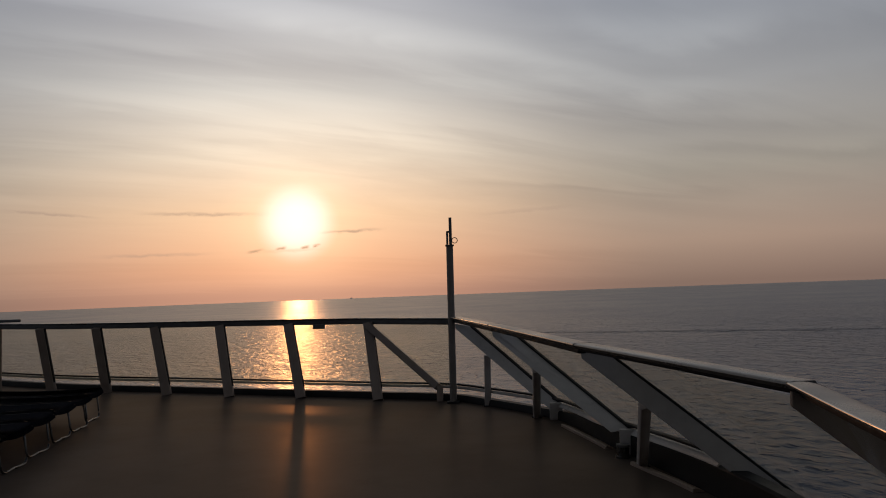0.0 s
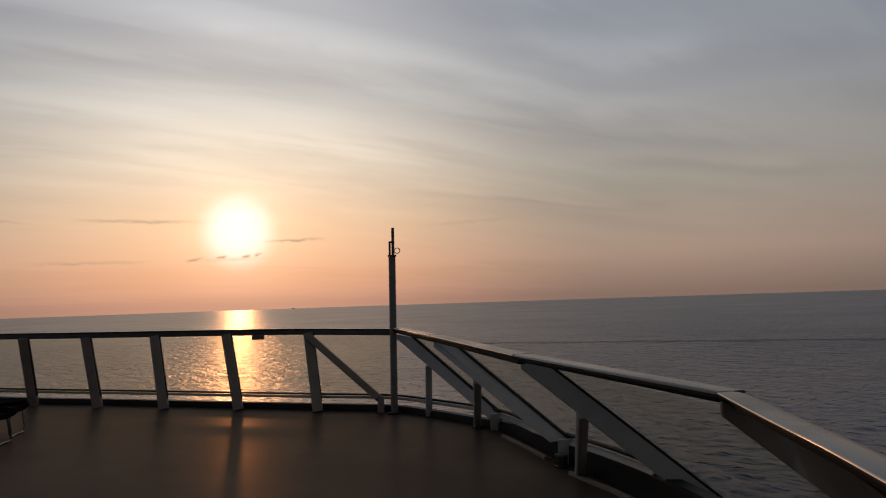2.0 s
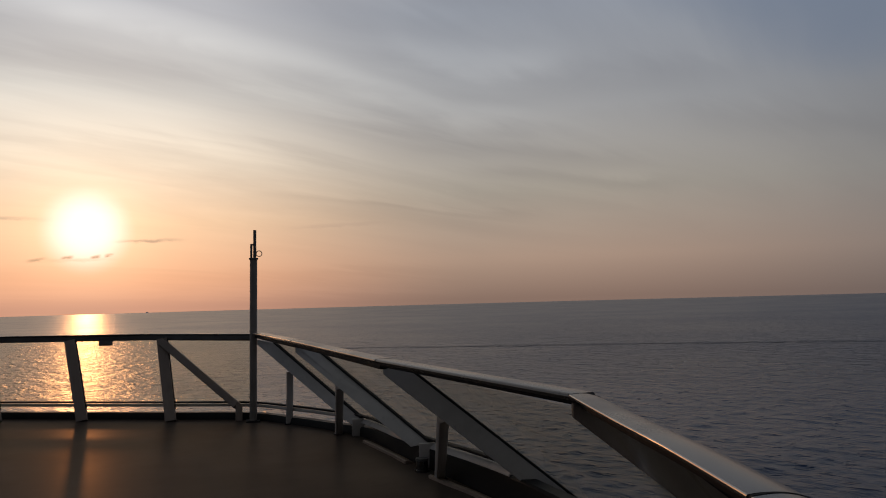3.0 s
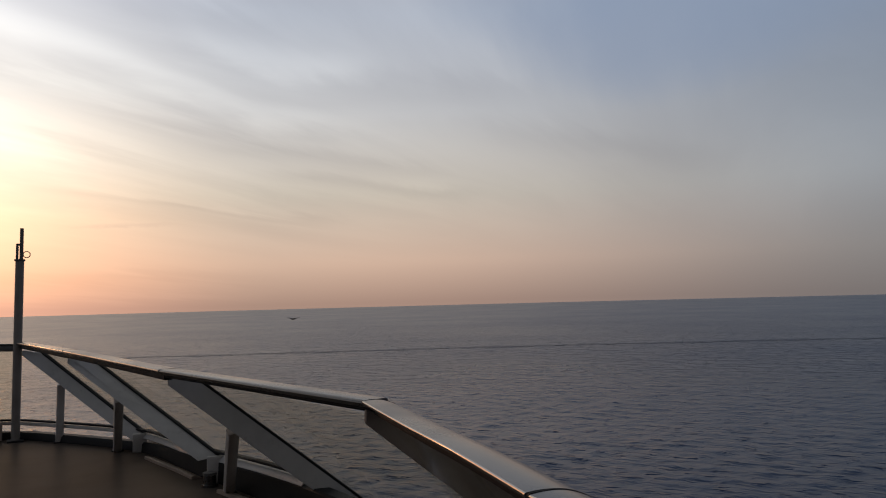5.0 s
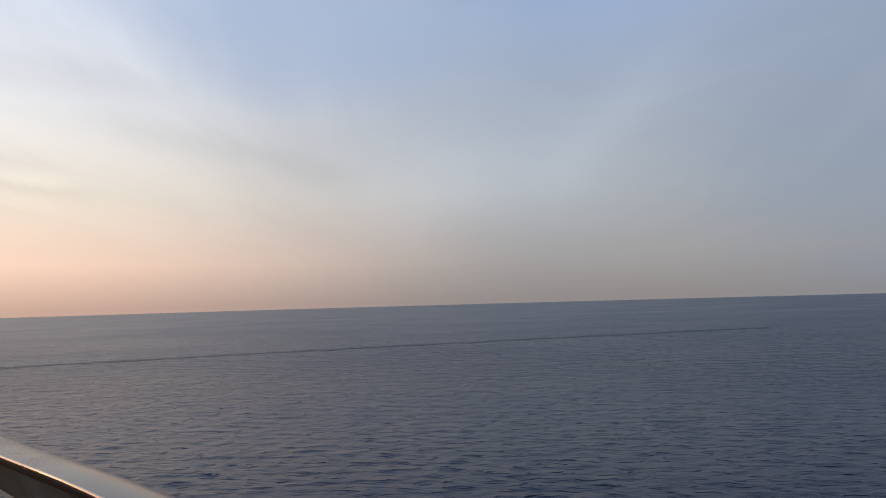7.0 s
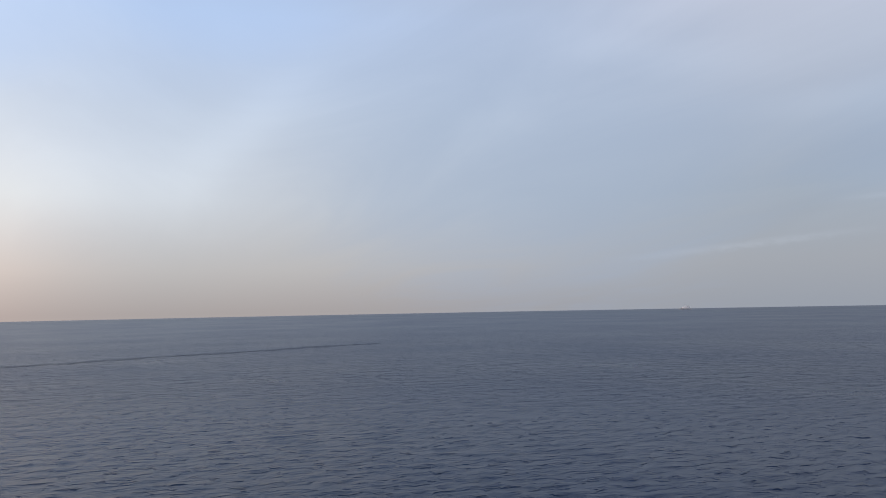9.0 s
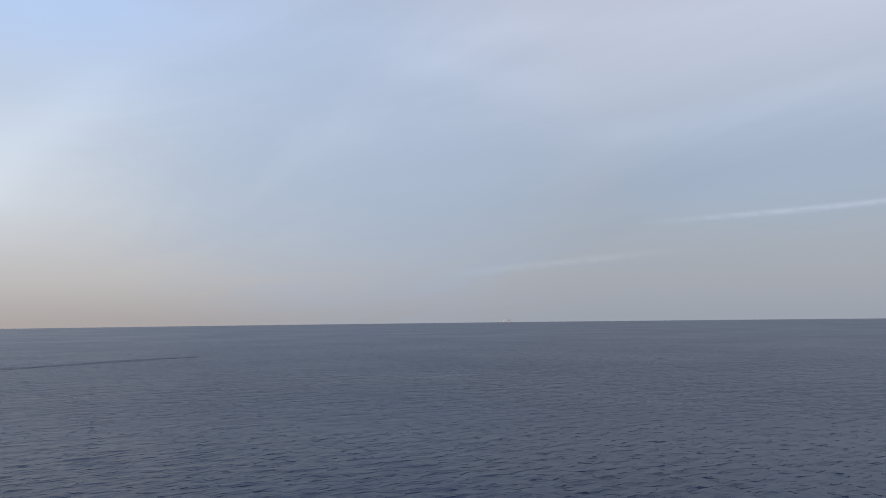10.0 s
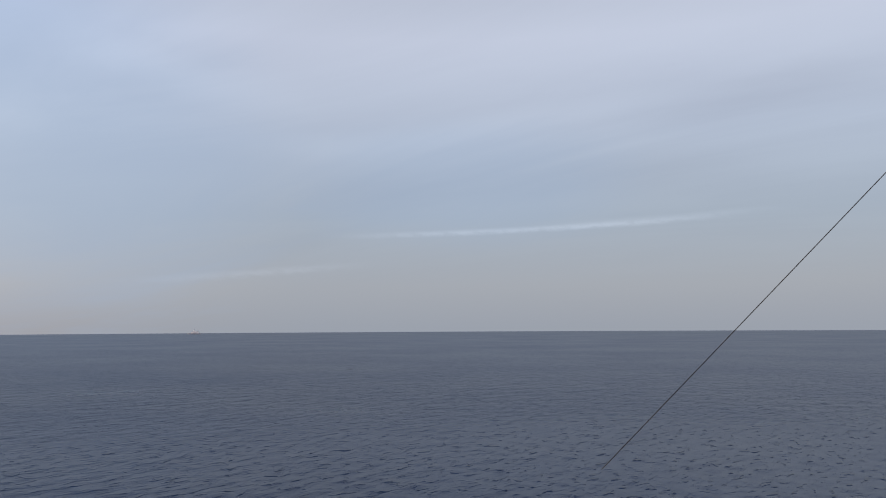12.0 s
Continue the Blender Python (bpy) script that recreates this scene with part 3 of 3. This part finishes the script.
def strut(rail, top, head, foot, heel, post_at=None, stand=None, paint=None):
    """A raked plate from the handrail out to the kerb (its four corners), with a short upright under it."""
    top, head, foot, heel = (Vector(p) for p in (top, head, foot, heel))
    out = Vector((foot.x - top.x, foot.y - top.y, 0)).normalized()
    across = out.cross(Vector((0, 0, 1)))
    part("strut", plate(bmesh.new(), [top, head, foot, heel, top + Vector((0, 0, -0.06))], 0.05, across), paint or PAINT, rail)
    part("gasket", sweep(bmesh.new(), [head + out * 0.010, foot + out * 0.010], round_profile(0.055, 0.02, 0.005, 1, -0.01), ups=[out] * 2), GASKET, rail)
    if post_at:
        q = Vector(stand)
        p = Vector(post_at).lerp(q, 0.035)
        post = part("post", sweep(bmesh.new(), [p, q], round_profile(0.085, 0.06, 0.01, 2, -0.03), ups=[(0, -1, 0)] * 2), PAINT, rail)
        part("base_plate", block(bmesh.new(), (0.12, 0.10, 0.012), (q.x, q.y, 0.006), 0.003), KERB, post)
    return head + out * 0.012, head.lerp(foot, 1.12) + out * 0.012


def build_side_railing():
    rail = thing("railing", label="ship railing with inward-raked glass panes on plate struts", category="railing")
    for a, b, under in zip(SIDE, SIDE[1:], (0.045, 0.04, 0.022)):
        t = (b - a).normalized()
        rail_bar("handrail", [a + t * 0.003, a.lerp(b, 0.5), b - t * 0.003], rail, 0.135, under, "rounded satin metal handrail length", 0.034, 0.014, 0.024)
    tops = []
    tops.append(strut(rail, (0.15, 10.6, 1.08), (0.35, 10.38, 1.05), (1.33, 9.12, 0.19), (1.21, 9.10, 0.13), (0.54, 10.12, 0.71), (0.54, 10.24, 0.0)))
    tops.append(strut(rail, (0.53, 8.46, 1.09), (0.76, 8.46, 1.045), (1.69, 7.15, 0.225), (1.52, 7.15, 0.20), (0.965, 8.25, 0.69), (1.07, 9.27, 0.0)))
    tops.append(strut(rail, (0.985, 5.60, 1.09), (1.20, 5.566, 1.04), (2.48, 5.365, 0.0), (2.16, 5.415, 0.075), (1.425, 5.56, 0.71), (1.66, 6.66, 0.0)))
    # the nearest strut is darker: its shade is put into the colour
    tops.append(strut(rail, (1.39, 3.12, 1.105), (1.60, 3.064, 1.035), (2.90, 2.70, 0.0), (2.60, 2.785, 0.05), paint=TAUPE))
    # upright feet under the two farther struts
    for x, y, h, turn, w in ((1.275, 9.06, 0.20, -8, 0.15), (1.655, 7.10, 0.235, -12, 0.16)):
        foot = block(bmesh.new(), (w, 0.07, h), (0, 0, h / 2), 0.012)
        bmesh.ops.transform(foot, matrix=pose(x, y, 0.0, 0, 0, turn), verts=foot.verts[:])
        part("strut_foot", foot, PAINT, rail)
    for (a, b), (c, d) in zip(tops, tops[1:]):
        bm = plate(bmesh.new(), [a, b, d, c], 0.012, (b - a).cross(c - a))
        part("glass_pane", bm, GLASS, rail, "tinted glass pane")


build_side_railing()


def build_near_railing():
    for path, label in ((NEAR, "broad satin metal handrail with a rounded inner edge"), (NEXT, "long satin metal handrail over tinted glass panes")):
        rail = thing("railing", label=label, category="railing")
        bar = rail_bar("handrail", path, rail, 0.152, 0.035, "", 0.026, crown=True)
        edge = []
        for i, p in enumerate(path):
            t = (path[min(i + 1, len(path) - 1)] - path[max(i - 1, 0)]).normalized()
            edge.append(p + Vector((t.y, -t.x, 0)) * 0.0725 + Vector((0, 0, -0.0085)))
        # an added bright tube, which draws the sun's glint along the rail
        part("glint_edge", tube(bmesh.new(), edge, 0.0042, 10), GLINT_METAL, bar, "thin added tube that makes the sun's glint on the inner edge")
        ends = [path[0], path[len(path) // 2], path[-1]]
        for a, b in zip(ends, ends[1:]):
            t = (b - a).normalized()
            out = Vector((-t.y, t.x, 0))
            low = Vector((0, 0, -1.0)) + out * 0.75
            q = [a + Vector((0, 0, -0.07)) + out * 0.02, b + Vector((0, 0, -0.07)) + out * 0.02, b + low, a + low]
            part("glass_pane", plate(bmesh.new(), q, 0.012, (q[1] - q[0]).cross(q[3] - q[0])), GLASS, rail, "tinted glass pane")


build_near_railing()


def build_deck_fittings():
    for line in ([(1.31, 8.62, 0.0), (1.39, 8.2, 0.0), (1.47, 7.80, 0.0), (1.54, 7.36, 0.0)], [(1.62, 6.72, 0.0), (1.70, 6.40, 0.0), (1.79, 6.10, 0.0), (1.86, 5.78, 0.0)]):
        lip = thing("drain_lip", label="low pale drain lip along the kerb", category="drain", group="drain lips along the kerb")
        part("lip", sweep(bmesh.new(), smooth_line(line, 5), [(-0.05, 0.0), (-0.045, 0.006), (0.03, 0.030), (0.05, 0.026), (0.052, 0.0)]), TAUPE, lip)
    drum = thing("deck_fitting", (1.575, 6.99, 0), label="squat dark round fitting with a flange beside the kerb", category="fitting")
    ring = [(math.cos(2 * math.pi * i / 20), math.sin(2 * math.pi * i / 20)) for i in range(20)]

    def disc(r, z0, z1):
        return sweep(bmesh.new(), [(0, 0, z0), (0, 0, z1)], [(a * r, b * r) for a, b in ring], ups=[(0, 1, 0)] * 2)
    part("flange", disc(0.07, 0.0, 0.018), STEEL, drum)
    part("barrel", disc(0.055, 0.018, 0.10), STEEL, drum)
    part("cap", disc(0.06, 0.10, 0.12), DARK, drum)


build_deck_fittings()


def build_mast():
    mast = thing("signal_mast", tuple(MAST), label="slim grey mast with an aerial rod and a ring on top", category="mast")
    part("pole", sweep(bmesh.new(), [(0, 0, 0.0), (0, 0, 2.16)], [(0.048 * math.cos(i * math.pi / 8), 0.048 * math.sin(i * math.pi / 8)) for i in range(16)], ups=[(0, 1, 0)] * 2), MASTPAINT, mast)
    bm = bmesh.new()
    block(bm, (0.12, 0.11, 0.02), (0, 0, 2.17), 0.004)
    part("cap", bm, DARK, mast)
    part("rod", sweep(bmesh.new(), [(0.015, 0, 2.14), (0.015, 0, 2.56)], [(0.021 * math.cos(i * math.pi / 6), 0.021 * math.sin(i * math.pi / 6)) for i in range(12)], ups=[(0, 1, 0)] * 2), DARK, mast)
    bm = bmesh.new()
    block(bm, (0.03, 0.03, 0.20), (-0.03, 0, 2.27), 0.004)
    block(bm, (0.06, 0.03, 0.025), (-0.008, 0, 2.36), 0.004)
    part("bracket", bm, DARK, mast)
    bm = bmesh.new()
    pts = [(0.072 + 0.038 * math.cos(a), 0, 2.24 + 0.038 * math.sin(a)) for a in [2 * math.pi * i / 20 for i in range(21)]]
    tube(bm, pts, 0.006, 6)
    part("ring", bm, DARK, mast)
    part("base_plate", block(bmesh.new(), (0.18, 0.18, 0.02), (0, 0, 0.01), 0.004), KERB, mast)


build_mast()


# ---- sun loungers ----
def build_lounger():
    """Length along -x from the foot end at the origin, width along y."""
    chair = thing("sun_lounger", label="low sun lounger with dark navy sling on a bright metal frame", category="sun lounger", group="row of sun loungers")
    w, top = 0.27, 0.36
    for s in (-1, 1):
        line = smooth_line([(0.02, s * w, top - 0.05), (-0.05, s * w, top), (-0.6, s * w, top - 0.012), (-1.2, s * w, top), (-1.42, s * w, top + 0.03), (-1.9, s * w, top + 0.12)], 4)
        part("side_rail", tube(bmesh.new(), line, 0.016), GASKET, chair)
    line = smooth_line([(0.035, 0, -0.06), (0.018, 0, -0.02), (-0.06, 0, 0.004), (-0.6, 0, -0.014), (-1.2, 0, 0.0), (-1.42, 0, 0.03), (-1.9, 0, 0.12)], 5)
    bm = bmesh.new()
    rows = []
    for p in line:
        rows.append([bm.verts.new((p.x, w * k * 1.06, top + p.z + 0.017 - 0.03 * (1 - k * k))) for k in (-1, -0.6, -0.2, 0.2, 0.6, 1)])
    for a, b in zip(rows, rows[1:]):
        for j in range(5):
            bm.faces.new((a[j], a[j + 1], b[j + 1], b[j]))
    bmesh.ops.solidify(bm, geom=bm.faces[:], thickness=0.012)
    part("sling", bm, CLOTH, chair, "dark navy woven sling")
    for x in (-0.06, -1.25):
        u = smooth_line([(x, -w, top - 0.01), (x + 0.03, -w + 0.02, 0.18), (x + 0.05, -w + 0.05, 0.02), (x + 0.05, 0, 0.013), (x + 0.05, w - 0.05, 0.02), (x + 0.03, w - 0.02, 0.18), (x, w, top - 0.01)], 4)
        part("leg", tube(bmesh.new(), u, 0.0105), STEEL, chair, "bent metal tube leg")
    part("cross_bar", tube(bmesh.new(), [(-0.04, -w, top - 0.07), (-0.04, w, top - 0.07)], 0.012), STEEL, chair)
    return chair


CHAIR = build_lounger()
CHAIR.matrix_basis = pose(-4.00, 7.14, 0, 0, 0, 4)
for x, y, turn in ((-4.14, 7.82, 4), (-4.28, 8.57, 5), (-4.39, 9.21, 4), (-4.54, 9.88, 6)):
    copy_thing(CHAIR, pose(x, y, 0, 0, 0, turn))


def build_end_post():
    post = thing("gate_post", (-7.92, 13.42, 0), 28, label="broad grey upright post with a dark flat cap", category="post")
    part("upright", block(bmesh.new(), (0.26, 0.12, 1.13), (0, 0, 0.565), 0.012), TAUPE, post)
    part("cap", block(bmesh.new(), (0.72, 0.2, 0.05), (0.06, 0, 1.20), 0.012), DARK, post, "dark flat cap")
    part("neck", block(bmesh.new(), (0.16, 0.08, 0.06), (0, 0, 1.15), 0.006), DARK, post)


build_end_post()


# ---- far things ----
def sea_point(az, el, lift=0.0):
    """The point of the sea seen at a heading and a depression, in the sea's frame."""
    d = heading(az, el)
    return d * (-SEA_BELOW / d.z) + Vector((0, 0, SEA_BELOW + lift))


def build_ship(size, at, turn, label):
    ship = thing("ship", label=label, category="ship")
    ship.matrix_basis = SEA @ Matrix.Translation(at) @ pose(0, 0, 0, 0, 0, turn)
    L = size
    bm = bmesh.new()
    ring = []
    for z, k in ((-1.0, 0.90), (0.07 * L, 1.0)):
        ring.append([bm.verts.new((x * L * k, y * L, z)) for x, y in ((-0.5, -0.06), (0.3, -0.07), (0.5, 0), (0.3, 0.07), (-0.5, 0.06))])
    for j in range(5):
        bm.faces.new((ring[0][j], ring[0][(j + 1) % 5], ring[1][(j + 1) % 5], ring[1][j]))
    bm.faces.new(ring[1])
    bm.faces.new(ring[0][::-1])
    part("hull", bm, HULL, ship, "blue-grey hull")
    part("deckhouse", block(bmesh.new(), (0.56 * L, 0.11 * L, 0.12 * L), (-0.08 * L, 0, 0.13 * L), 0.01 * L), HOUSE, ship, "white deckhouse")
    part("bridge", block(bmesh.new(), (0.16 * L, 0.10 * L, 0.08 * L), (-0.05 * L, 0, 0.22 * L), 0.008 * L), HOUSE, ship)
    part("funnel", block(bmesh.new(), (0.07 * L, 0.05 * L, 0.09 * L), (-0.25 * L, 0, 0.22 * L), 0.01 * L), HULL, ship)
    part("mast", block(bmesh.new(), (0.018 * L, 0.018 * L, 0.16 * L), (-0.03 * L, 0, 0.33 * L), 0), HULL, ship)


build_ship(70.0, heading(101.3, 0) * 4100, 72, "small white and grey ship far off on the horizon")
build_ship(20.0, heading(-6.95, 0) * 4780, 10, "faint dark ship low on the horizon")


def build_wake():
    """A long narrow line on the water."""
    rng = random.Random(5)
    bm = bmesh.new()
    rows = []
    for k in range(301):
        az = 4 + k * 0.25
        el = -3.57 + (0.00038 if az > 26 else 0.0005) * (az - 26) ** 2 + 0.012 * math.sin(k * 0.14) + 0.008 * math.sin(k * 0.46)
        half = 0.055 + 0.02 * math.sin(k * 0.23) + rng.uniform(-0.022, 0.022)
        p = [sea_point(az, el + half, 0.10), sea_point(az, el, 0.24), sea_point(az, el - half * rng.uniform(0.5, 1.0), 0.10)]
        rows.append([bm.verts.new(v) for v in p + [p[1] + Vector((0, 0, -0.8))]])
    for a, b in zip(rows, rows[1:]):
        for j in range(4):
            bm.faces.new((a[j], a[(j + 1) % 4], b[(j + 1) % 4], b[j]))
    bm.faces.new(rows[0][::-1])
    bm.faces.new(rows[-1])
    ob = part("wake_line", bm, WAKE)
    ob.matrix_basis = SEA
    tagged(ob, "long narrow line of old wake across the sea", "wake", kind="structure")


build_wake()


def build_stay():
    stay = thing("stay_wire", label="thin dark steel stay wire running up aslant", category="wire")
    a = Vector(EYE) + Vector((0.069, 0.027, 0)) + heading(130.6, -9.6) * 9.0
    b = Vector(EYE) + Vector((0.069, 0.027, 0)) + heading(151.4, 11.65) * 9.4
    c = b + (b - a) * 0.8
    part("wire", tube(bmesh.new(), [a, a.lerp(b, 0.5), b, c], 0.0055, 6), WIRE, stay)


build_stay()


def build_bird():
    bird = thing("gull", label="dark gull gliding low over the sea", category="bird")
    bm = bmesh.new()
    bmesh.ops.create_uvsphere(bm, u_segments=12, v_segments=8, radius=1.0, matrix=Matrix.Diagonal((0.24, 0.07, 0.065, 1)))
    bmesh.ops.create_uvsphere(bm, u_segments=10, v_segments=6, radius=1.0, matrix=pose(0.26, 0, 0.03) @ Matrix.Diagonal((0.06, 0.045, 0.045, 1)))
    part("body", bm, FEATHER, bird)
    part("beak", sweep(bmesh.new(), [(0.31, 0, 0.025), (0.37, 0, 0.015)], [(0.012, 0), (0, 0.012), (-0.012, 0), (0, -0.012)], ups=[(0, 0, 1)] * 2), FEATHER, bird)
    part("tail", plate(bmesh.new(), [(-0.2, -0.03, 0), (-0.38, -0.08, 0), (-0.38, 0.08, 0), (-0.2, 0.03, 0)], 0.014, (0, 0, 1)), FEATHER, bird)
    wings = []
    for s in (-1, 1):
        bm = plate(bmesh.new(), [(0.12, 0, 0), (0.16, s * 0.3, 0.05), (0.05, s * 0.68, 0.02), (-0.04, s * 0.66, 0.02), (0.0, s * 0.3, 0.04), (-0.08, 0, 0)], 0.014, (0, 0, 1))
        wing = part("wing", bm, FEATHER, bird)
        wing.location = (0, s * 0.05, 0.03)
        wings.append((s, wing))
    return bird, wings


BIRD, WINGS = build_bird()


def motions():
    spots = [(0.0, 128.0, -1.4), (2.0, 82.0, -1.2), (3.6, 46.0, -1.0), (4.8, 22.2, -0.82), (5.0, 18.1, -0.86), (5.2, 14.6, -0.72), (5.4, 12.0, -0.39), (5.6, 9.3, -0.25), (5.8, 7.0, 0.11),
             (6.4, 0.5, 0.9), (8.0, -14.0, 2.5), (12.0, -40.0, 5.0)]
    rows = []
    for i, (t, az, el) in enumerate(spots):
        p = Vector(EYE) + heading(az, el) * 68
        rows.append((t, pose(*p, 0, 6, 180 - az + 48)))
    walk(BIRD, rows)
    beat = [(0.0, 5), (4.6, 5), (4.8, -12), (5.0, 6), (5.2, -38), (5.4, 10), (5.6, -32), (5.8, 8), (6.0, -25), (6.2, 5), (6.5, -6), (12.0, -6)]
    for s, wing in WINGS:
        walk(wing, [(t, pose(0, s * 0.05, 0.03, s * a, 0, 0)) for t, a in beat])


motions()
